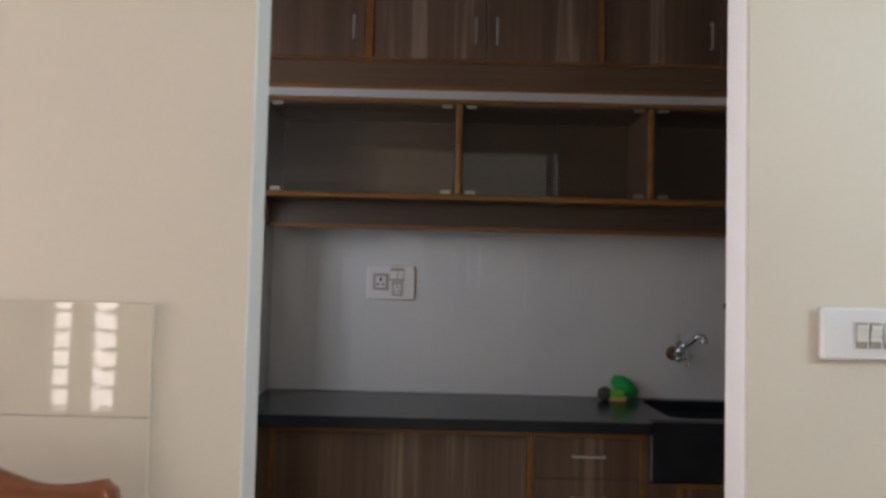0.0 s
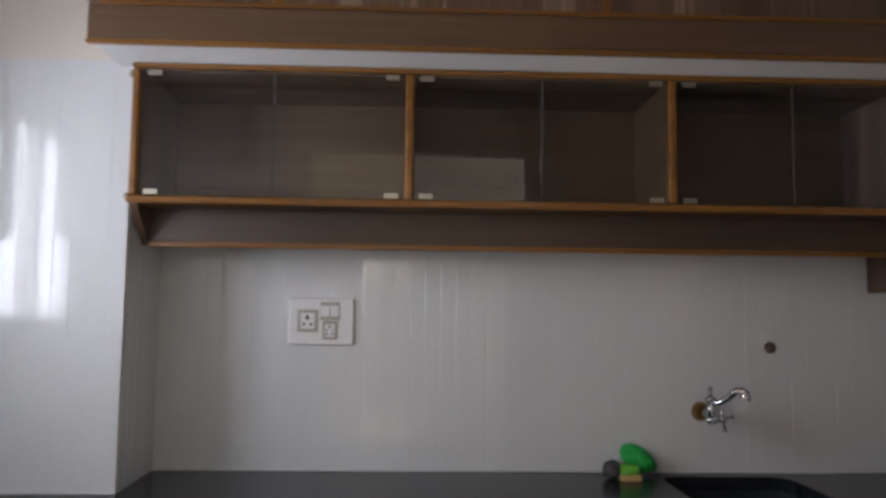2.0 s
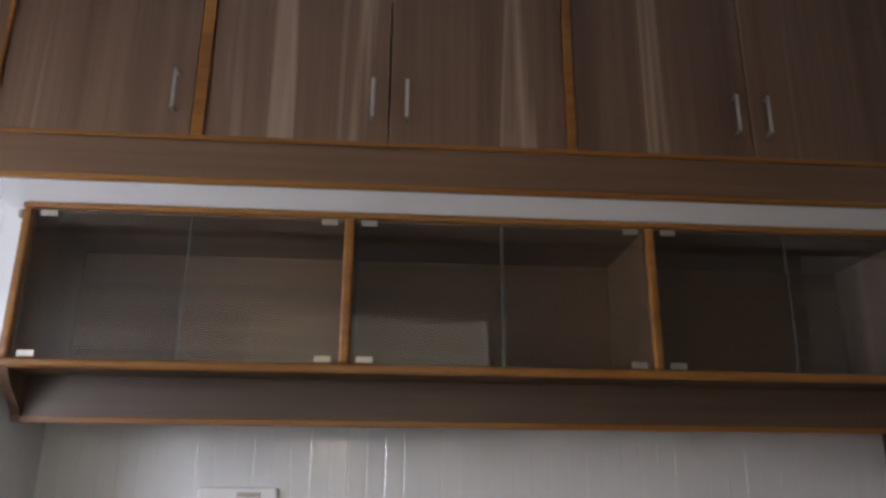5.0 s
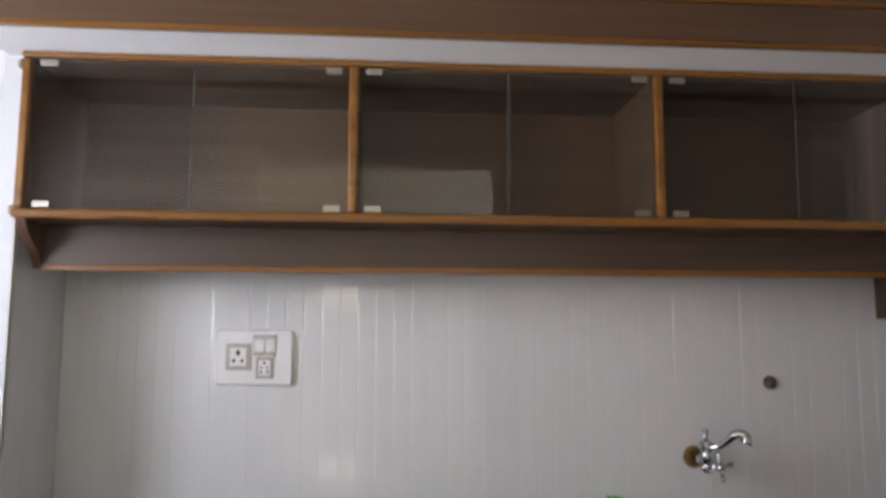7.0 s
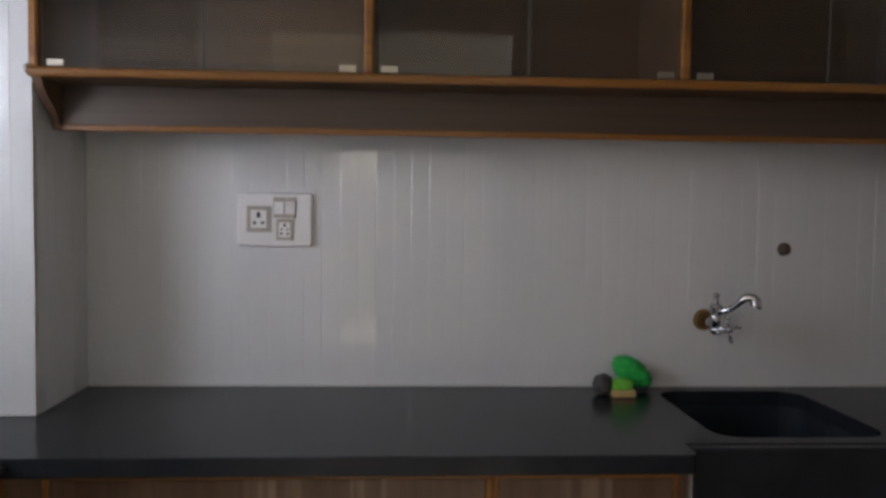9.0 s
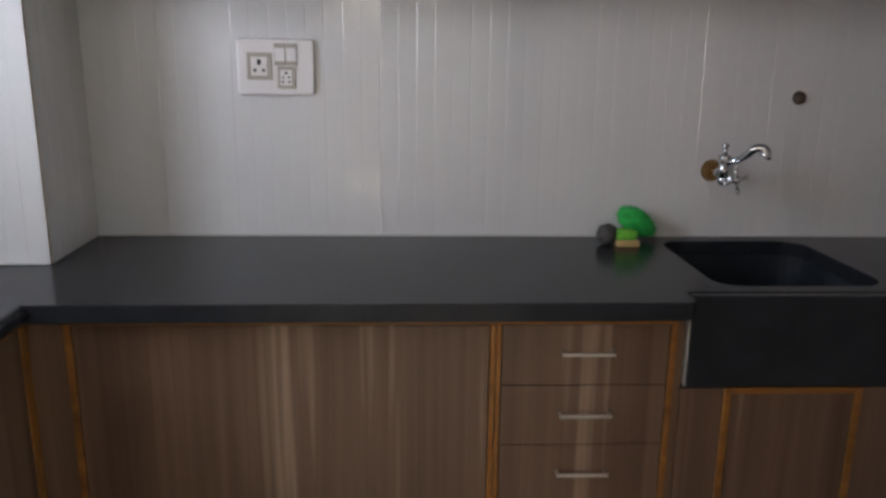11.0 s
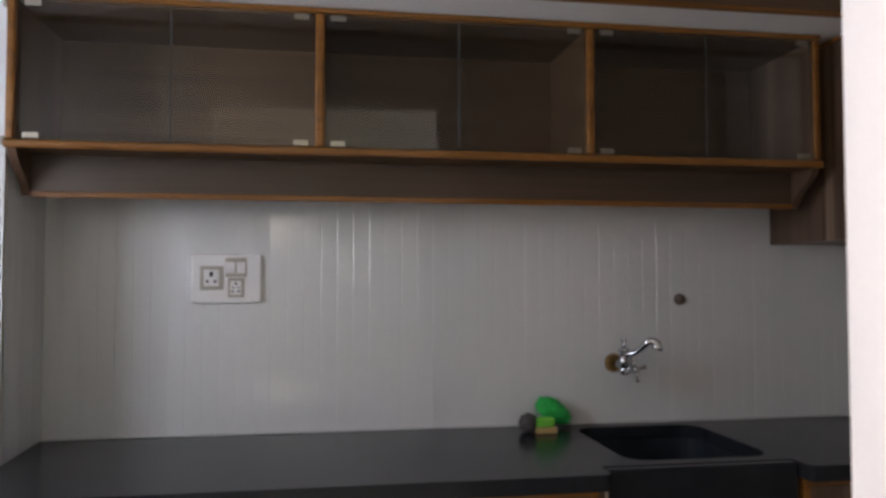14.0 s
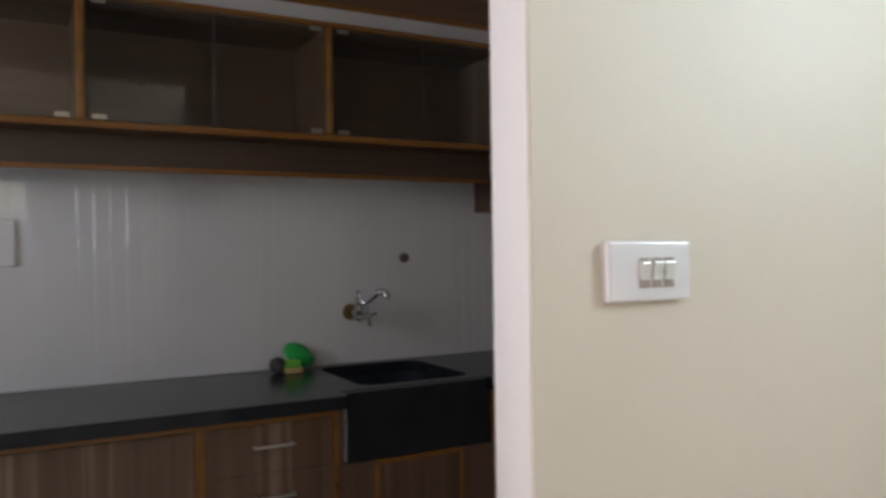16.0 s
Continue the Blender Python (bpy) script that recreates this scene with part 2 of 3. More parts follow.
# ---- setting ----
H = 2.7
DX0, DX1, DTOP = 0.298, 1.184, 1.90
structure("floor", boxes((-2.3, 3.1, -4.5, 0.1, -0.1, 0.0)), floor_stone, "polished beige stone floor", "floor")
structure("ceiling", boxes((-2.3, 3.1, -4.5, 0.1, H, H + 0.1)), white_plaster, "white painted plaster ceiling", "ceiling")
wall_front = structure("wall_partition", boxes((-2.2, DX0, -1.5, -1.4, 0, H), (DX1, 3.0, -1.5, -1.4, 0, H), (DX0, DX1, -1.5, -1.4, DTOP, H)),
                       cream_paint, "cream painted partition wall with a doorway", "wall")
wall_back = structure("wall_back", boxes((-0.6, 2.4, 0.003, 0.1, 0, H)), grout, "kitchen back wall behind white tiles", "wall")
wall_pier = structure("wall_pier", prism(bmesh.new(), [(-0.5, -0.267), (0.009, -0.267), (-0.001, 0.008), (-0.5, 0.008)], 2, 0, H), cream_paint, "cream painted pier above white tiles", "wall")
structure("wall_left", boxes((-0.6, -0.5, -1.4, 0.008, 0, 1.22), (-0.6, -0.5, -1.4, 0.008, 1.9, H), (-0.6, -0.5, -1.4, -1.22, 1.22, 1.9), (-0.6, -0.5, -0.7, 0.008, 1.22, 1.9)),
          white_plaster, "white plastered kitchen wall with a window", "wall")
structure("wall_right", boxes((2.3, 2.4, -1.4, 0.008, 0, H)), cream_paint, "cream painted kitchen end wall", "wall")
# The opening in this unseen wall is added to let that fill in.
structure("room_wall_left", boxes((-2.3, -2.2, -4.4, -1.4, 0, 0.4), (-2.3, -2.2, -4.4, -1.4, 1.5, H), (-2.3, -2.2, -4.4, -2.3, 0.4, 1.5), (-2.3, -2.2, -1.6, -1.4, 0.4, 1.5)),
          cream_paint, "cream painted room wall with an added wide window opening", "wall")
# Unseen wall; its high opening is assumed, for the cool side lamp.
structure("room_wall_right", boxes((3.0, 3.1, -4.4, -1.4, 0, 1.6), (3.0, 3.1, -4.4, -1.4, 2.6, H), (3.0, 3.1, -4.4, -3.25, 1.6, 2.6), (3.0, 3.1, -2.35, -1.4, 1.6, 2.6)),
          cream_paint, "cream painted room wall with an added high window opening", "wall")
structure("room_wall_back", boxes((-2.3, -1.55, -4.5, -4.4, 0, H), (-0.89, 0.33, -4.5, -4.4, 0, H), (0.51, 3.1, -4.5, -4.4, 0, H),
                                  (-1.55, -0.89, -4.5, -4.4, 0, 0.48), (-1.55, -0.89, -4.5, -4.4, 1.9, H), (0.33, 0.51, -4.5, -4.4, 0, 0.20), (0.33, 0.51, -4.5, -4.4, 1.9, H)),
          cream_paint, "cream painted room wall with two windows", "wall")
# white lining of the doorway, a few millimetres proud
for n, x0, x1 in (("jamb_1", DX0 - 0.001, DX0 + 0.004), ("jamb_2", DX1 - 0.004, DX1 + 0.001)):
    structure(n, boxes((x0, x1, -1.497, -1.403, 0, DTOP - 0.004)), jamb_paint, "white painted plaster doorway reveal", "doorway")
structure("jamb_3", boxes((DX0 + 0.004, DX1 - 0.004, -1.497, -1.403, DTOP - 0.004, DTOP + 0.001)), jamb_paint, "white painted plaster doorway soffit", "doorway")


def window(name, axis, at, lo, hi, z0, z1, bars, label, thick=0.018):
    """A frame with level bars, in the plane axis = at."""
    def b(a0, a1, h0, h1, d0, d1):
        return (d0, d1, a0, a1, h0, h1) if axis == 0 else (a0, a1, d0, d1, h0, h1)
    w = thing(name, (0, 0, 0), label, "window")
    w["kind"] = "structure"
    t = 0.03
    for n, d in (("window_frame", b(lo, lo + t, z0, z1, at - 0.02, at + 0.02)), ("window_frame", b(hi - t, hi, z0, z1, at - 0.02, at + 0.02)),
                 ("window_frame", b(lo + t, hi - t, z0, z0 + t, at - 0.02, at + 0.02)), ("window_frame", b(lo + t, hi - t, z1 - t, z1, at - 0.02, at + 0.02))):
        part(n, boxes(d), bar_paint, w)
    mid = (lo + hi) / 2
    part("mullion", boxes(b(mid - 0.012, mid + 0.012, z0 + t, z1 - t, at - 0.015, at + 0.015)), bar_paint, w)
    for k in range(1, bars):
        z = z0 + (z1 - z0) * k / bars
        part("grille_bar", boxes(b(lo + t, hi - t, z - thick / 2, z + thick / 2, at - 0.006, at + 0.006)), bar_paint, w)
    return w


window("window_1", 0, -0.55, -1.22, -0.7, 1.22, 1.9, 15, "kitchen window with level grille bars", 0.009)
slit = thing("window_2", (0, 0, 0), "tall narrow balcony window slit with a painted frame", "window")
slit["kind"] = "structure"
for d in ((0.33, 0.342, -4.47, -4.43, 0.20, 1.9), (0.498, 0.51, -4.47, -4.43, 0.20, 1.9), (0.342, 0.498, -4.47, -4.43, 0.20, 0.212), (0.342, 0.498, -4.47, -4.43, 1.888, 1.9)):
    part("window_frame", boxes(d), bar_paint, slit)
window_room = thing("window_3", (0, 0, 0), "room window with two sashes swung outwards and sheer curtains", "window")
window_room["kind"] = "structure"
for d in ((-1.55, -1.53, -4.47, -4.43, 0.48, 1.9), (-0.91, -0.89, -4.47, -4.43, 0.48, 1.9), (-1.53, -0.91, -4.47, -4.43, 0.48, 0.50), (-1.53, -0.91, -4.47, -4.43, 1.88, 1.9)):
    part("window_frame", boxes(d), bar_paint, window_room)
for sx in (-1.535, -1.262):
    # each sash stands open, its far edge outside
    swing = Matrix.Translation((sx, -4.49, 0)) @ Matrix.Rotation(radians(-52), 4, "Z")
    for name, d in [("sash_rail", (0, 0.25, -0.01, 0.01, z, z + 0.022)) for z in (0.50, 1.856)] + [("grille_bar", (0, 0.25, -0.012, 0.012, 0.50 + 0.108 * k, 0.522 + 0.108 * k)) for k in range(1, 13)]:
        bm = boxes(d)
        bm.transform(swing)
        part(name, bm, bar_paint, window_room)
# Unseen window, added around the left fill lamp.
window("window_5", 0, -2.25, -2.3, -1.6, 0.4, 1.5, 6, "unseen wide room window with grille bars, added for light on the reveal")
# Assumed window out of view, framing the cool side lamp.
window("window_4", 0, 3.05, -3.25, -2.35, 1.6, 2.6, 5, "unseen high side window with grille bars, added for cool light")


def curtain(x0, x1, z0, z1, y):
    bm = bmesh.new()
    n = 18
    cols = []
    for i in range(n + 1):
        x = x0 + (x1 - x0) * i / n
        dy = 0.012 * math.sin(i * 1.9) + y
        cols.append((bm.verts.new((x, dy, z0)), bm.verts.new((x, dy, z1))))
    for a, b in zip(cols, cols[1:]):
        bm.faces.new((a[0], b[0], b[1], a[1]))
    ob = lone("curtain", bm, curtain_cloth, "sheer cream curtain hanging in a window", "curtain", True, "sheer curtains in the room windows")
    sol = ob.modifiers.new("thickness", "SOLIDIFY")
    sol.thickness = 0.002
    return ob


# Unseen half-height cloth, added to dim the middle of the slit's light.
curtain(0.335, 0.505, 0.36, 1.55, -4.385)
curtain(-1.395, -1.265, 0.46, 1.92, -4.385)
curtain(-1.145, -0.90, 0.46, 1.92, -4.385)

# ---- loft above the counter ----
slab = structure("loft_slab", boxes((-0.020, 2.3, -0.458, -0.267, 1.872, 1.95), (0.004, 2.3, -0.267, 0.008, 1.872, 1.95)), white_plaster, "white plastered loft slab over the wall cabinet", "slab")
LY = -0.470
loft = thing("loft_cabinet", (1.1, LY, 1.865), "dark brown laminate loft cabinet with teak lipping", "cabinet")
part("bottom_rail", boxes((-0.022, 2.3, LY, LY + 0.012, 1.873, 1.950), bevel=0.0015), laminate_level, loft)
part("rail_lipping", boxes((-0.024, 2.3, LY - 0.003, LY + 0.012, 1.862, 1.872), bevel=0.002), lipping_wood, loft, "teak edge lipping")
part("side_stile", boxes((-0.022, 0.003, LY, LY + 0.012, 1.951, H - 0.002), bevel=0.0015), laminate_upright, loft)
part("side_panel", boxes((-0.022, -0.008, LY + 0.0125, -0.2675, 1.951, H - 0.002)), laminate_upright, loft)
part("top_rail", boxes((0.004, 2.3, LY, LY + 0.012, 2.56, H - 0.002), bevel=0.0015), laminate_level, loft)
part("bottom_lipping", boxes((0.004, 2.3, LY - 0.004, LY + 0.010, 1.951, 1.960), bevel=0.002), lipping_wood, loft, "teak edge lipping")
part("top_lipping", boxes((0.004, 2.3, LY - 0.004, LY + 0.010, 2.55, 2.559), bevel=0.002), lipping_wood, loft, "teak edge lipping")
for x0, x1 in ((0.0035, 0.012), (0.381, 0.405), (1.117, 1.135), (1.868, 1.886)):
    part("divider_lipping", boxes((x0, x1, LY - 0.004, LY + 0.010, 1.9605, 2.5495), bevel=0.002), lipping_wood, loft, "teak edge lipping")


def bar_handle(x, lo, hi, y, parent, upright=True):
    """A flat bar pull with bent-back ends, standing off the face at y."""
    bm = bmesh.new()
    w = 0.0036
    for a, b, d0, d1 in ((lo, hi, 0.017, 0.021), (lo, lo + 0.005, 0.0, 0.018), (hi - 0.005, hi, 0.0, 0.018)):
        if upright:
            box(bm, x - w, x + w, y - d1, y - d0, a, b, bevel=0.0012)
        else:
            box(bm, a, b, y - d1, y - d0, x - w, x + w, bevel=0.0012)
    return part("handle", bm, satin_steel, parent, "satin steel bar handle")


for x0, x1, hx in ((0.0135, 0.3785, 0.345), (0.407, 0.7595, 0.728), (0.7625, 1.1155, 0.795), (1.1365, 1.5005, 1.469), (1.5035, 1.8665, 1.535), (1.8875, 2.295, None)):
    d = part("door", boxes((x0, x1, LY + 0.001, LY + 0.016, 1.9615, 2.5485), bevel=0.001), laminate_upright, loft)
    if hx:
        bar_handle(hx, 2.008, 2.092, LY + 0.001, d)

# ---- glass-fronted wall cabinet ----
GY = -0.31
CX0, CX1 = 0.024, 1.936
gc = thing("wall_cabinet", (0.98, -0.15, 1.43), "brown laminate wall cabinet with frameless glass doors", "cabinet")
part("back_panel", boxes((CX0 + 0.019, CX1 - 0.019, -0.014, -0.003, 1.50, 1.855)), carcass_wood, gc)
part("top_panel", boxes((CX0 + 0.019, CX1 - 0.019, GY + 0.009, -0.003, 1.855, 1.870)), carcass_wood, gc)
part("shelf", boxes((CX0 + 0.019, CX1 - 0.019, GY + 0.009, -0.0145, 1.533, 1.549)), carcass_wood, gc)
# Recessed board; its brown carries the shade below the shelf.
part("valance", boxes((CX0 + 0.0195, CX1 - 0.0195, -0.212, -0.200, 1.4395, 1.5325)), valance_shaded_wood, gc)


def side_outline():
    """Side panel: full depth behind the glass, swept back below the shelf."""
    pts = [(-0.003, 1.870), (GY + 0.009, 1.870), (GY + 0.009, 1.533)]
    for i in range(1, 9):
        s = i / 8
        pts.append((GY + 0.012 + 0.085 * (s * s * (3 - 2 * s)), 1.533 - 0.093 * s))
    return pts + [(-0.200, 1.4395), (-0.200, 1.500), (-0.003, 1.500)]


for x in (CX0, CX1 - 0.018):
    part("side_panel", prism(bmesh.new(), side_outline(), 0, x, x + 0.018), laminate_upright, gc)
    part("side_lipping", boxes((x - 0.001, x + 0.0165, GY - 0.005, GY + 0.0085, 1.551, 1.858), bevel=0.005), lipping_wood, gc, "teak edge lipping")
for x0, x1 in ((0.675, 0.696), (1.318, 1.338)):
    part("divider", boxes((x0 + 0.001, x1 - 0.001, GY + 0.009, -0.0145, 1.5495, 1.8545)), carcass_wood, gc)
    part("divider_lipping", boxes((x0, x1, GY - 0.006, GY + 0.0085, 1.551, 1.858), bevel=0.0055), lipping_wood, gc, "teak edge lipping")
part("top_lipping", boxes((CX0 - 0.002, CX1 + 0.002, GY - 0.007, GY + 0.0085, 1.8585, 1.8705), bevel=0.004), lipping_wood, gc, "teak edge lipping")
part("shelf_lipping", boxes((CX0 - 0.004, CX1 + 0.004, GY - 0.009, GY + 0.0085, 1.532, 1.5505), bevel=0.006), lipping_wood, gc, "teak edge lipping")
part("lower_lipping", boxes((CX0 + 0.0185, CX1 - 0.0185, -0.2175, -0.2125, 1.4365, 1.4500), bevel=0.002), lipping_wood, gc, "teak edge lipping")
for z in (1.548, 1.846):
    bm = cylinder(bmesh.new(), (CX0 - 0.0012, GY + 0.004, z), (CX0 - 0.009, GY + 0.004, z), 0.011, 0.009, 16)
    part("pivot_cap", bm, clip_metal, gc, "small metal pivot cap", True)
for x0, x1 in ((0.046, 0.674), (0.697, 1.317), (1.339, 1.916)):
    mid = (x0 + x1) / 2
    for a, b, clip in ((x0 + 0.002, mid - 0.0015, x0 + 0.013), (mid + 0.0015, x1 - 0.002, x1 - 0.047)):
        pane = part("glass_door", boxes((a, b, GY + 0.001, GY + 0.006, 1.5525, 1.8565)), clear_glass, gc, "clear frameless glass door")
        pane.visible_shadow = False
        rim = b if b < mid else a - 0.0012
        part("polished_edge", boxes((rim + 0.0001, rim + 0.0011, GY + 0.0008, GY + 0.0062, 1.5525, 1.8565)), glass_edge, pane, "polished greenish glass edge")
        if x0 == 0.697 and b < mid:
            # this pane stands a touch inwards at its free edge
            ajar = Matrix.Translation((x0 - 0.98, GY + 0.15, 0)) @ Matrix.Rotation(radians(1.4), 4, "Z") @ Matrix.Translation((0.98 - x0, -GY - 0.15, 0))
            for leaf in (pane, *pane.children):
                leaf.data.transform(ajar)
        for z in (1.553, 1.841):
            part("hinge_clip", boxes((clip, clip + 0.033, GY - 0.005, GY + 0.0005, z, z + 0.0130), bevel=0.001), clip_metal, pane, "pale metal hinge clip")
end = thing("wall_cabinet", (2.14, -0.23, 1.352), "brown laminate wall cabinet turning along the end wall", "cabinet")
RX = 1.985
part("body", boxes((RX + 0.019, 2.296, -0.455, -0.003, 1.353, 1.869)), carcass_wood, end)
part("corner_filler", boxes((RX, RX + 0.018, -0.245, -0.003, 1.352, 1.8575), bevel=0.001), laminate_upright, end)
part("door", boxes((RX, RX + 0.018, -0.455, -0.248, 1.352, 1.8575), bevel=0.001), laminate_upright, end)
part("top_lipping", boxes((RX - 0.004, RX + 0.018, -0.455, -0.003, 1.858, 1.870), bevel=0.002), lipping_wood, end, "teak edge lipping")
part("corner_board", boxes((CX1 + 0.003, RX - 0.0045, -0.200, -0.188, 1.500, 1.869)), laminate_upright, end)

# ---- counter, sink and base cabinets ----
def rounded(x0, x1, y0, y1, r, n=5):
    pts = []
    for cx, cy, a0 in ((x1 - r, y1 - r, 0), (x0 + r, y1 - r, 90), (x0 + r, y0 + r, 180), (x1 - r, y0 + r, 270)):
        for i in range(n + 1):
            a = radians(a0 + 90 * i / n)
            pts.append((cx + r * math.cos(a), cy + r * math.sin(a)))
    return pts


SX0, SX1, SY0, SY1 = 1.368, 1.715, -0.432, -0.048
outline = [(0.006, -0.002), (2.298, -0.002), (2.298, -0.540), (1.752, -0.540), (1.743, -0.538), (1.736, -0.530), (1.7330, -0.518), (1.7330, -0.472),
           (1.2890, -0.472), (1.2890, -0.518), (1.286, -0.530), (1.279, -0.538), (1.270, -0.541), (0.095, -0.548), (-0.498, -0.548), (-0.498, -0.277), (0.006, -0.277)]


def slab_mesh(outer, inner, z0, z1, soft_edge=None):
    """A slab with a hole; soft_edge(point) picks the edges that are rounded."""
    bm = bmesh.new()
    edges = []
    for loop in (outer, inner):
        vs = [bm.verts.new((x, y, z1)) for x, y in loop]
        edges += [bm.edges.new((vs[i], vs[(i + 1) % len(vs)])) for i in range(len(vs))]
    bmesh.ops.triangle_fill(bm, use_beauty=True, use_dissolve=False, edges=edges)
    out = bmesh.ops.extrude_face_region(bm, geom=list(bm.faces))
    bmesh.ops.translate(bm, verts=[v for v in out["geom"] if isinstance(v, bmesh.types.BMVert)], vec=(0, 0, z0 - z1))
    if soft_edge:
        weight = bm.edges.layers.float.new("bevel_weight_edge")
        for e in bm.edges:
            flat = len(e.link_faces) == 2 and abs(e.verts[0].co.z - e.verts[1].co.z) < 1e-4
            if flat and e.calc_face_angle(0) > 0.6 and soft_edge((e.verts[0].co + e.verts[1].co) / 2):
                e[weight] = 1.0
    return bm


def nosed(ob, width):
    bev = ob.modifiers.new("round", "BEVEL")
    bev.width, bev.segments, bev.limit_method = width, 4, "WEIGHT"
    return ob


worktop = thing("worktop", (1.0, -0.3, 0.815), "polished charcoal granite worktop with a sink cut-out", "worktop")
bm = slab_mesh(outline, rounded(SX0, SX1, SY0, SY1, 0.055), 0.815, 0.850, lambda p: p.y < -0.30 and p.x > 0.09 or (SX0 - 0.01 < p.x < SX1 + 0.01 and SY0 - 0.01 < p.y < SY1 + 0.01))
nosed(part("slab", bm, granite, worktop), 0.0165)
bm = slab_mesh([(-0.498, -0.5488), (0.0945, -0.5488), (0.097, -1.396), (-0.498, -1.396)], [], 0.815, 0.850, lambda p: p.x > 0.08)
nosed(part("return_slab", bm, granite, worktop), 0.0165)
part("sealant_bead", boxes((0.012, 2.296, -0.0060, -0.0004, 0.8502, 0.8545), bevel=0.001), grout, worktop, "pale sealant bead along the tiles")
part("sealant_bead", boxes((-0.497, 0.006, -0.2790, -0.2725, 0.8502, 0.8540), bevel=0.001), grout, worktop, "pale sealant bead along the tiles")

sink = thing("sink", (1.5, -0.25, 0.667), "black stone apron-front sink set under the worktop", "sink")
bm = slab_mesh([(1.2925, -0.04), (1.7295, -0.04), (1.7295, -0.4715), (1.2925, -0.4715)], rounded(SX0 - 0.004, SX1 + 0.004, SY0 - 0.004, SY1 + 0.004, 0.057), 0.690, 0.8145)
box(bm, 1.2925, 1.7295, -0.4715, -0.04, 0.667, 0.690)
part("basin", bm, sink_stone, sink)
part("apron", boxes((1.2915, 1.7305, -0.5000, -0.4725, 0.664, 0.8485), bevel=0.004), granite, sink)
part("sealant", boxes((1.2895, 1.2912, -0.4990, -0.480, 0.668, 0.8140)), grout, sink, "pale sealant bead")
bm = cylinder(bmesh.new(), (1.54, -0.24, 0.690), (1.54, -0.24, 0.694), 0.03, 0.028, 24)
part("drain", bm, satin_steel, sink, "steel drain ring")
bm = bmesh.new()
for k in range(7):
    cylinder(bm, (1.54 + 0.015 * math.cos(k), -0.24 + 0.015 * math.sin(k), 0.694), (1.54 + 0.015 * math.cos(k), -0.24 + 0.015 * math.sin(k), 0.6945), 0.003, None, 8)
part("drain_holes", bm, black_slot, sink)

FY = -0.500
def base_unit(x0, x1, top, label):
    u = thing("base_cabinet", ((x0 + x1) / 2, -0.25, 0.0), label, "cabinet", "base cabinets under the worktop")
    part("body", boxes((x0, x1, FY + 0.019, -0.03, 0.10, top)), carcass_wood, u)
    part("plinth", boxes((x0, x1, FY + 0.06, FY + 0.075, 0.0, 0.0995)), laminate_level, u)
    return u


def lip(u, *d):
    part("lipping", boxes(d, bevel=0.0018), lipping_wood, u, "teak edge lipping")


u = base_unit(0.127, 0.923, 0.813, "wide base cabinet in streaked brown laminate")
part("door", boxes((0.1415, 0.9105, FY + 0.001, FY + 0.018, 0.111, 0.7945), bevel=0.001), laminate_upright, u)
lip(u, 0.127, 0.140, FY - 0.003, FY + 0.018, 0.10, 0.796)
lip(u, 0.912, 0.923, FY - 0.003, FY + 0.018, 0.10, 0.796)
lip(u, 0.127, 0.923, FY - 0.004, FY + 0.018, 0.7965, 0.810)
lip(u, 0.1405, 0.9115, FY - 0.003, FY + 0.018, 0.10, 0.110)

u = base_unit(0.924, 1.279, 0.813, "drawer unit in streaked brown laminate")
lip(u, 0.924, 0.933, FY - 0.003, FY + 0.018, 0.10, 0.796)
lip(u, 1.256, 1.268, FY - 0.003, FY + 0.018, 0.10, 0.796)
part("filler", boxes((1.2685, 1.2825, FY, FY + 0.018, 0.10, 0.8125), bevel=0.001), laminate_upright, u)
lip(u, 0.924, 1.268, FY - 0.004, FY + 0.018, 0.7965, 0.810)
lip(u, 0.9335, 1.2555, FY - 0.003, FY + 0.018, 0.10, 0.110)
for z0, z1, hz in ((0.6725, 0.7945, 0.741), (0.5475, 0.671, 0.615), (0.330, 0.546, 0.49), (0.112, 0.3285, 0.27)):
    d = part("drawer_front", boxes((0.9345, 1.2545, FY + 0.001, FY + 0.018, z0, z1), bevel=0.0006), laminate_running, u)
    bar_handle(hz, 1.047, 1.148, FY + 0.001, d, False)

u = base_unit(1.2835, 1.7415, 0.6625, "base cabinet below the stone sink")
part("filler", boxes((1.2840, 1.370, FY + 0.001, FY + 0.018, 0.10, 0.6630), bevel=0.001), laminate_upright, u)
part("filler", boxes((1.646, 1.7415, FY + 0.001, FY + 0.018, 0.10, 0.6630), bevel=0.001), laminate_upright, u)
lip(u, 1.3705, 1.3845, FY - 0.003, FY + 0.018, 0.10, 0.6630)
lip(u, 1.6315, 1.6455, FY - 0.003, FY + 0.018, 0.10, 0.6630)
lip(u, 1.3850, 1.6310, FY - 0.003, FY + 0.018, 0.652, 0.6630)
part("door", boxes((1.3855, 1.6305, FY + 0.001, FY + 0.018, 0.102, 0.651), bevel=0.001), laminate_upright, u)

u = base_unit(1.7425, 2.296, 0.813, "base cabinet beyond the stone sink")
part("door", boxes((1.760, 2.285, FY + 0.001, FY + 0.018, 0.111, 0.7945), bevel=0.001), laminate_upright, u)
lip(u, 1.7425, 1.7590, FY - 0.003, FY + 0.018, 0.10, 0.796)
lip(u, 1.7425, 2.296, FY - 0.004, FY + 0.018, 0.7965, 0.810)

u = thing("base_cabinet", (-0.2, -0.9, 0.0), "corner base cabinet in streaked brown laminate", "cabinet", "base cabinets under the worktop")
part("body", boxes((-0.495, 0.040, -1.395, -0.28, 0.10, 0.813)), carcass_wood, u)
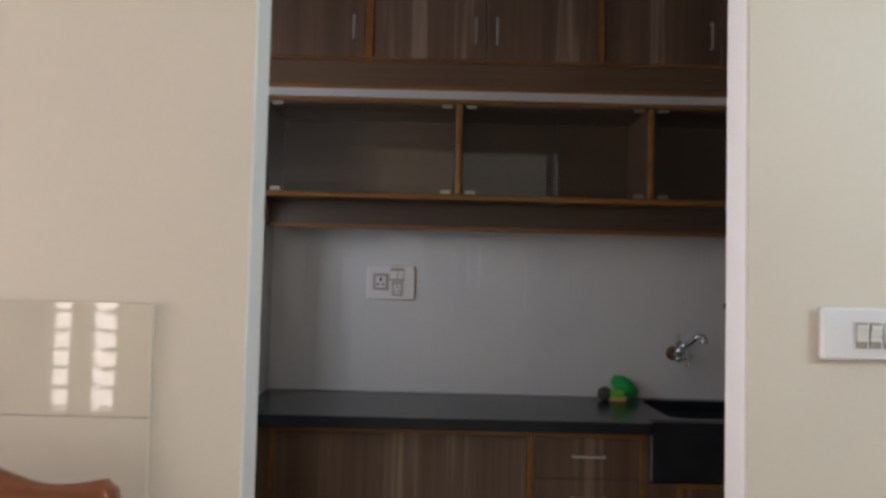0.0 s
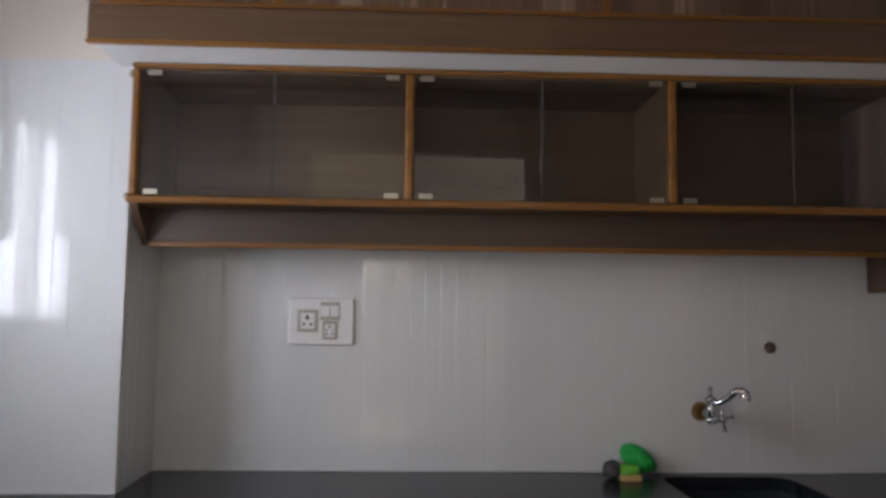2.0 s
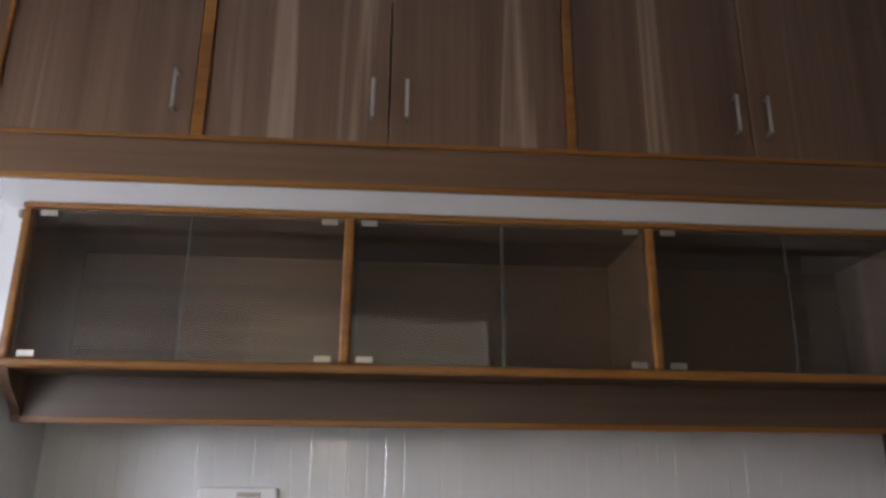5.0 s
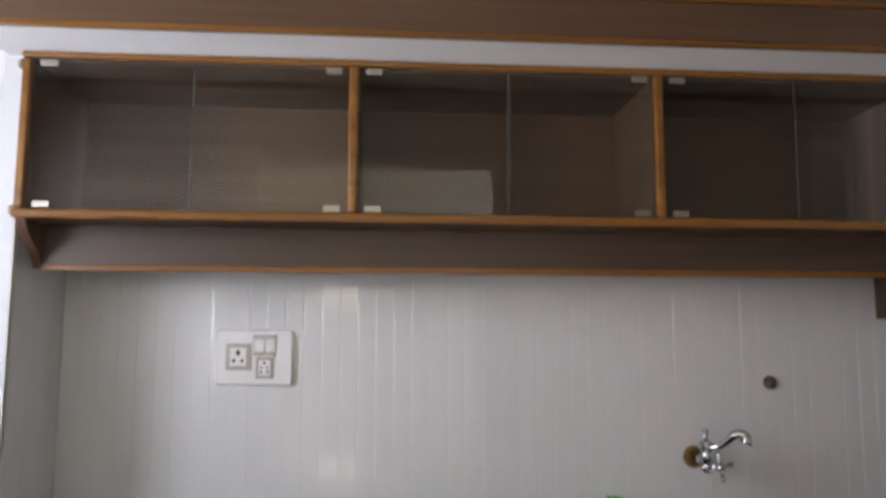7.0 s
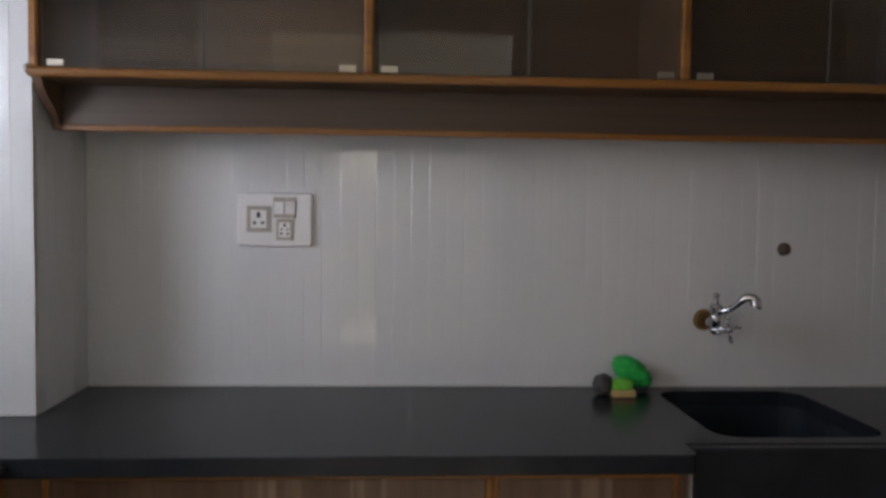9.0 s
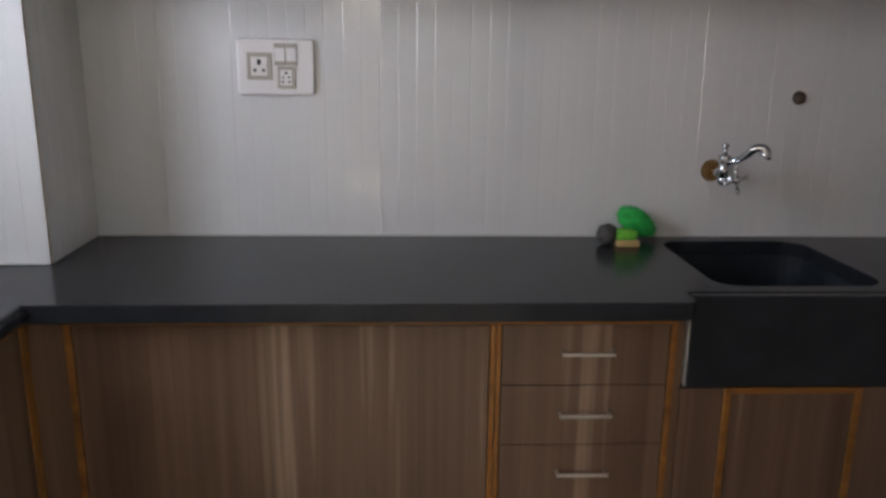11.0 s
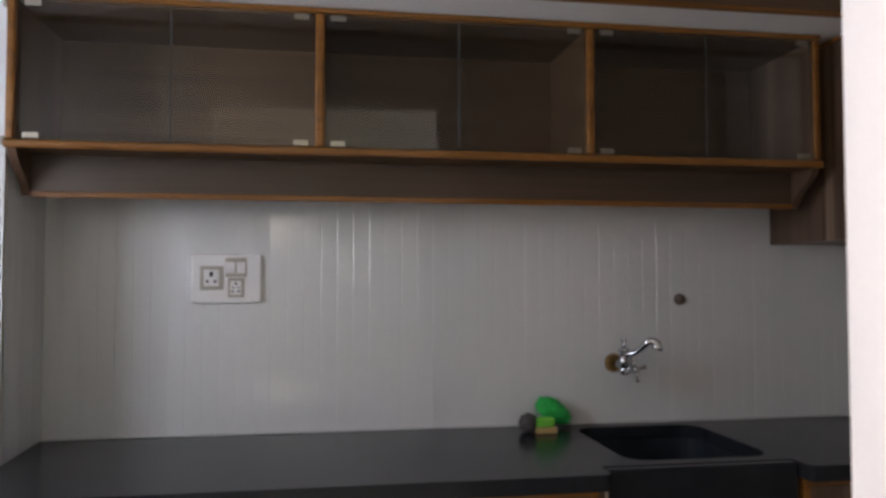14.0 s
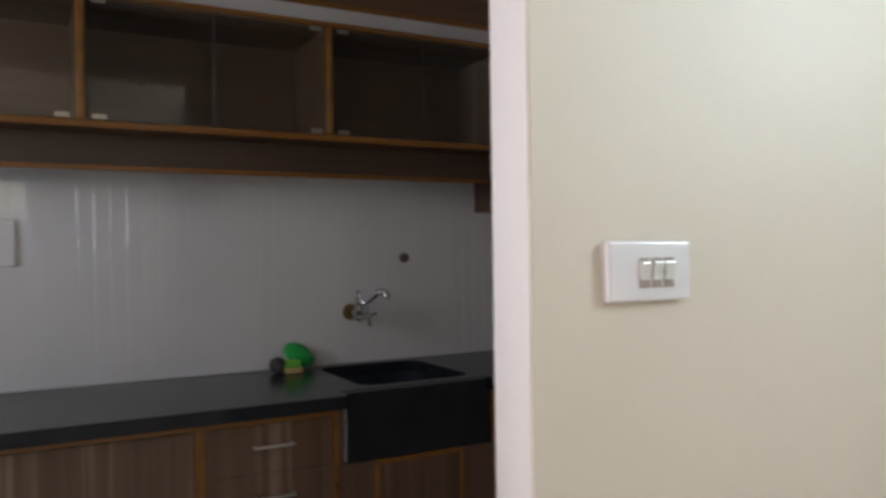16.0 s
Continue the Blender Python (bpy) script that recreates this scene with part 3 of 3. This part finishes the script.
part("corner_filler", boxes((0.061, 0.1265, FY + 0.001, FY + 0.018, 0.10, 0.813), bevel=0.001), laminate_upright, u)
lip(u, 0.041, 0.060, -0.520, FY + 0.018, 0.10, 0.813)
part("door", boxes((0.041, 0.058, -0.955, -0.522, 0.111, 0.795), bevel=0.001), laminate_upright, u)
part("door", boxes((0.041, 0.058, -1.39, -0.959, 0.111, 0.795), bevel=0.001), laminate_upright, u)
lip(u, 0.041, 0.062, -1.395, -0.5205, 0.7965, 0.810)
part("plinth", boxes((0.0, 0.015, -1.395, -0.44, 0.0, 0.0995)), laminate_level, u)

# ---- sockets and switches ----
sp = thing("socket_plate", (0.449, 0.0, 1.19), "white plastic power plate with two sockets and two switches", "socket plate")
bm = prism(bmesh.new(), rounded(0.360, 0.538, 1.190, 1.318, 0.009, 4), 1, -0.012, 0.0)
bmesh.ops.bevel(bm, geom=[e for e in bm.edges if max(v.co.y for v in e.verts) < -0.011], offset=0.0045, segments=3, affect="EDGES", profile=0.5)
part("plate", bm, white_plastic, sp)


def socket(x0, x1, z0, z1, y, parent, holes):
    s = part("socket", boxes((x0, x1, y - 0.004, y, z0, z1), bevel=0.001), grey_plastic, parent, "grey beige socket surround")
    w, h = x1 - x0, z1 - z0
    part("face", boxes((x0 + w * 0.17, x1 - w * 0.17, y - 0.0065, y - 0.0041, z0 + h * 0.15, z1 - h * 0.15), bevel=0.0008), white_plastic, s)
    bm = bmesh.new()
    for cx, cz, r in holes:
        p = (x0 + w * cx, y - 0.0060, z0 + h * cz)
        cylinder(bm, p, (p[0], y - 0.0072, p[2]), w * r, None, 12)
    part("pin_holes", bm, black_slot, s)


def switch(x0, x1, z0, z1, y, parent):
    s = part("switch", boxes((x0, x1, y - 0.003, y, z0, z1), bevel=0.0008), grey_plastic, parent, "grey beige switch surround")
    a, b = x0 + 0.0018, x1 - 0.0018
    zc = (z0 + z1) / 2
    h = (z1 - z0) * 0.31
    bm = prism(bmesh.new(), [(y - 0.0031, zc - h), (y - 0.0045, zc - h), (y - 0.0055, zc), (y - 0.0085, zc + h * 0.9), (y - 0.0070, zc + h), (y - 0.0031, zc + h)], 0, a, b)
    part("rocker", bm, white_plastic, s)


round_pins = ((0.5, 0.69, 0.085), (0.5, 0.62, 0.085), (0.33, 0.35, 0.07), (0.67, 0.35, 0.07))
five_pins = ((0.5, 0.71, 0.085), (0.33, 0.52, 0.06), (0.67, 0.52, 0.06), (0.31, 0.31, 0.075), (0.69, 0.31, 0.075))
socket(0.384, 0.441, 1.225, 1.286, -0.012, sp, round_pins)
socket(0.4535, 0.494, 1.205, 1.2555, -0.012, sp, five_pins)
switch(0.447, 0.4728, 1.258, 1.307, -0.012, sp)
switch(0.4735, 0.4993, 1.258, 1.307, -0.012, sp)
sw = thing("switch_plate", (1.388, -1.5, 1.137), "white plastic plate with three rocker switches", "switch plate")
bm = boxes((1.307, 1.471, -1.515, -1.5, 1.136, 1.227))
bmesh.ops.bevel(bm, geom=[e for e in bm.edges if min(v.co.y for v in e.verts) < -1.51], offset=0.006, segments=4, affect="EDGES", profile=0.6)
part("plate", bm, plate_plastic, sw, "", True)
part("switch_well", boxes((1.362, 1.4365, -1.5158, -1.5151, 1.1535, 1.2045)), plate_plastic, sw)
for k in range(3):
    x0 = 1.3640 + 0.0240 * k
    well = part("switch", boxes((x0 + 0.001, x0 + 0.0210, -1.5175, -1.5159, 1.1565, 1.2015), bevel=0.0006), switch_grey, sw, "grey brown switch base")
    tip = (0.0, 0.0012, -0.0006)[k]
    prof = [(-1.5176, 1.1690), (-1.5190, 1.1685), (-1.5196, 1.1770), (-1.5230 - tip, 1.1925), (-1.5222 - tip, 1.1955), (-1.5176, 1.1975)]
    part("rocker", prism(bmesh.new(), prof, 0, x0 + 0.0016, x0 + 0.0204), gloss_plastic, well, "glossy pale rocker")

# ---- tap and pipe stub ----
tap = thing("tap", (1.487, 0, 1.02), "chrome wall-mounted sink tap with cross handle", "tap")
bm = cylinder(bmesh.new(), (1.497, 0.0, 1.02), (1.497, -0.024, 1.02), 0.013, 0.013, 20)
part("nipple", bm, old_brass, tap, "tarnished brass pipe nipple", True)
bm = cylinder(bmesh.new(), (1.497, -0.018, 1.02), (1.497, -0.030, 1.02), 0.027, 0.022, 28)
part("rosette", bm, old_brass, tap, "tarnished brass rosette")
bm = cylinder(bmesh.new(), (1.497, -0.030, 1.02), (1.494, -0.094, 1.022), 0.0115)
cylinder(bm, (1.494, -0.095, 1.008), (1.494, -0.096, 1.058), 0.0125, 0.0115)
cylinder(bm, (1.494, -0.096, 1.058), (1.494, -0.096, 1.067), 0.0145)
ball(bm, (1.494, -0.095, 1.008), 0.014)
part("body", bm, chrome, tap, "", True)
bm = cylinder(bmesh.new(), (1.494, -0.096, 1.067), (1.494, -0.096, 1.086), 0.006, 0.0055)
ball(bm, (1.494, -0.096, 1.089), 0.0085, 1, 1, 0.7)
part("top_knob", bm, chrome, tap, "", True)
bm = bmesh.new()
pts, rad = [], []
for i in range(17):
    s = i / 16
    pts.append((1.494 + 0.047 * s, -0.096 - 0.046 * s, 1.053 - 0.004 * math.sin(math.pi * s) + 0.0338 * s ** 1.8))
    rad.append(0.0095 - 0.0018 * math.sin(math.pi * s))
for i in range(-1, 7):
    a = radians(20 * i)
    pts.append((1.551 + 0.014 * math.sin(a), -0.146 - 0.006 * math.sin(a), 1.075 + 0.0145 * math.cos(a)))
    rad.append(0.0096 + 0.0008 * max(0, i))
part("spout", tube(bm, pts, rad), chrome, tap, "", True)
bm = cylinder(bmesh.new(), (1.497, -0.100, 1.012), (1.511, -0.126, 1.013), 0.009, 0.007)
c = Vector((1.513, -0.129, 1.013))
ball(bm, c, 0.010)
for k in range(4):
    a = radians(90 * k + 12)
    d = Vector((1.0 * math.cos(a), 0.25 * math.cos(a), math.sin(a))) * 0.028
    cylinder(bm, c, c + d, 0.0042, 0.0036, 12)
    ball(bm, c + d, 0.0062)
part("cross_handle", bm, chrome, tap, "", True)
stub = thing("pipe_stub", (1.702, 0, 1.195), "capped rusty pipe stub in the tiled wall", "pipe")
part("ring", cylinder(bmesh.new(), (1.702, 0.0, 1.195), (1.702, -0.006, 1.195), 0.0165, 0.0155, 24), rust_iron, stub, "", True)
part("plug", boxes((1.695, 1.709, -0.014, -0.006, 1.188, 1.202), bevel=0.002), rust_iron, stub, "rusty square plug")

# ---- washing-up things on the worktop ----
def lumpy(c, r, scale, amp, freq, turn=None, sub=4):
    bm = bmesh.new()
    bmesh.ops.create_icosphere(bm, subdivisions=sub, radius=1.0)
    for v in bm.verts:
        d = v.co.normalized()
        v.co = d * (1 + amp * noise.noise(d * freq) + amp * 0.6 * noise.noise(d * freq * 3.1))
    m = Matrix.Translation(c) @ (turn or Matrix()) @ Matrix.Diagonal((r * scale[0], r * scale[1], r * scale[2], 1))
    bmesh.ops.transform(bm, matrix=m, verts=bm.verts)
    return bm


lone("steel_wool_pad", lumpy((1.232, -0.085, 0.8745), 0.0255, (0.97, 0.95, 0.97), 0.16, 4), steel_wool, "dark grey steel wool ball on the worktop", "scouring pad", True)
lone("soap_bar", boxes((1.248, 1.303, -0.118, -0.080, 0.850, 0.866), bevel=0.004), tan_soap, "tan soap bar on the worktop", "soap")
bm = boxes((1.250, 1.297, -0.114, -0.076, 0.8662, 0.889), bevel=0.004)
bmesh.ops.subdivide_edges(bm, edges=bm.edges, cuts=2, use_grid_fill=True)
for v in bm.verts:
    if v.co.z > 0.868:
        v.co += Vector((0.002, 0.002, 0.0025)) * noise.noise(v.co * 90)
lone("sponge", bm, lime_foam, "lime green sponge resting on a soap bar", "sponge", True)
bm = lumpy((1.314, -0.040, 0.8955), 0.045, (1.12, 0.44, 0.64), 0.2, 6, Matrix.Rotation(radians(33), 4, "Y") @ Matrix.Rotation(radians(-12), 4, "X"), 5)
tuft = random.Random(5)
bm.normal_update()
for co, n in tuft.sample([(v.co.copy(), v.normal.copy()) for v in bm.verts], 700):
    if co.z < 0.862:
        continue
    side = n.orthogonal().normalized() * 0.0008
    across = n.cross(side)
    tip = bm.verts.new(co + n * tuft.uniform(0.003, 0.008) + Vector((tuft.uniform(-0.004, 0.004), 0, tuft.uniform(-0.004, 0.004))))
    foot = [bm.verts.new(co - n * 0.001 + o) for o in (side, across - side, -across - side)]
    for a, b in ((0, 1), (1, 2), (2, 0)):
        bm.faces.new((foot[a], foot[b], tip))
lone("green_scrubber", bm, green_mesh, "bright green plastic scrubber leaning on the tiles", "scrubber", True)

# ---- chair in the front room ----
chair = thing("dining_chair", (-0.095, -1.80, 0), "polished reddish brown wooden chair beside the tiled wall", "chair")


def crest_top(s):
    """Height of the crest rail along its half width, s from 0 to 1."""
    return 0.962 - 0.036 * math.sin(min(1, s / 0.62) * math.pi / 2) ** 2 + 0.012 * max(0, (s - 0.62) / 0.38) ** 2


bm = bmesh.new()
rings = []
N = 28
for i in range(N + 1):
    s = 2 * i / N - 1
    x = -0.095 + 0.235 * s
    top = crest_top(abs(s)) - (0.020 * max(0, (abs(s) - 0.93) / 0.07) ** 2)
    y = -1.640 - 0.020 * (1 - s * s)
    prof = [(0.020, -0.10), (0.024, -0.02), (0.018, -0.004), (0.0, 0.0), (-0.018, -0.006), (-0.023, -0.022), (-0.012, -0.034), (-0.012, -0.10)]
    rings.append([bm.verts.new((x, y + a, top + b)) for a, b in prof])
for a, b in zip(rings, rings[1:]):
    for k in range(8):
        bm.faces.new((a[k], a[(k + 1) % 8], b[(k + 1) % 8], b[k]))
bm.faces.new(rings[0][::-1])
bm.faces.new(rings[-1])
part("crest_rail", bm, chair_wood, chair, "", True)
for x in (-0.315, 0.095):
    part("back_post", boxes((x, x + 0.035, -1.668, -1.632, 0.0, 0.849), bevel=0.006), chair_wood, chair)
    part("front_leg", boxes((x, x + 0.035, -2.06, -2.02, 0.0, 0.43), bevel=0.006), chair_wood, chair)
for k in range(5):
    x = -0.255 + 0.0675 * k
    part("back_slat", boxes((x, x + 0.03, -1.664, -1.648, 0.44, 0.85), bevel=0.004), chair_wood, chair)
part("seat", boxes((-0.325, 0.14, -2.075, -1.60, 0.431, 0.465), bevel=0.012), chair_wood, chair)

# ---- tiles, piece by piece ----
def ribbed_tile(w, h, ribs):
    """A ribbed tile lying in x and z, its face towards -y; shallow grooves between slightly tilted ribs."""
    bm = bmesh.new()
    xs = [(0.0, -0.0070)]
    g = 0.0016
    step = w / ribs
    for k in range(ribs):
        a = random.uniform(-1, 1) * 0.0004
        xs += [(k * step + g, -0.0075 - a), ((k + 1) * step - g, -0.0075 + a), ((k + 1) * step, -0.00695 if k < ribs - 1 else -0.0070)]
    lo = [bm.verts.new((x, y, 0)) for x, y in xs]
    hi = [bm.verts.new((x, y, h)) for x, y in xs]
    for i in range(len(xs) - 1):
        bm.faces.new((lo[i], lo[i + 1], hi[i + 1], hi[i]))
    bm.faces.new(lo[::-1])
    bm.faces.new(hi)
    return mesh_of("tile", bm, white_tile)


def lay(parent, mesh, x, y, z, turn=0):
    ob = new("tile", mesh)
    ob.parent = parent
    ob.matrix_basis = pose(x, y, z, random.uniform(-0.04, 0.04), 0, turn + random.uniform(-0.05, 0.05))
    return ob


tall = [ribbed_tile(0.2999, 0.5998, 7) for k in range(4)]
short = [ribbed_tile(0.2999, 0.4365, 7) for k in range(3)]
for k in range(8):
    lay(wall_back, tall[k % 4], 0.004 + 0.3 * k if k else 0.005, 0.0078, 0.851)
    if k < 9:
        lay(wall_back, short[k % 3], 0.004 + 0.3 * k, 0.0078, 1.451)
for x in (-0.289,):
    lay(wall_pier, tall[0], x, -0.2645, 0.851)
    lay(wall_pier, short[1], x, -0.2645, 1.451)
pier_tall, pier_short = ribbed_tile(0.208, 0.598, 5), ribbed_tile(0.208, 0.4355, 5)
lay(wall_pier, pier_tall, -0.499, -0.2645, 0.851)
lay(wall_pier, pier_short, -0.499, -0.2645, 1.451)
side_tall, side_short = ribbed_tile(0.268, 0.598, 6), ribbed_tile(0.268, 0.4355, 6)
lay(wall_pier, side_tall, 0.0065, -0.2645, 0.851, 92)
lay(wall_pier, side_short, 0.0065, -0.2645, 1.451, 92)


def flat_tile(w, h):
    return mesh_of("tile", box(bmesh.new(), 0, w, -0.006, 0, 0, h, bevel=0.0012, segments=1), cream_tile)


dado = flat_tile(0.2985, 0.1988)
for row in range(6):
    for k in range(6):
        t = new("tile", dado)
        t.parent = wall_front
        t.matrix_basis = pose(0.1385 - 0.2985 - 0.3 * k, -1.5002, 1.005 - 0.2 * row, random.uniform(-0.1, 0.1), 0, random.uniform(-0.1, 0.1))
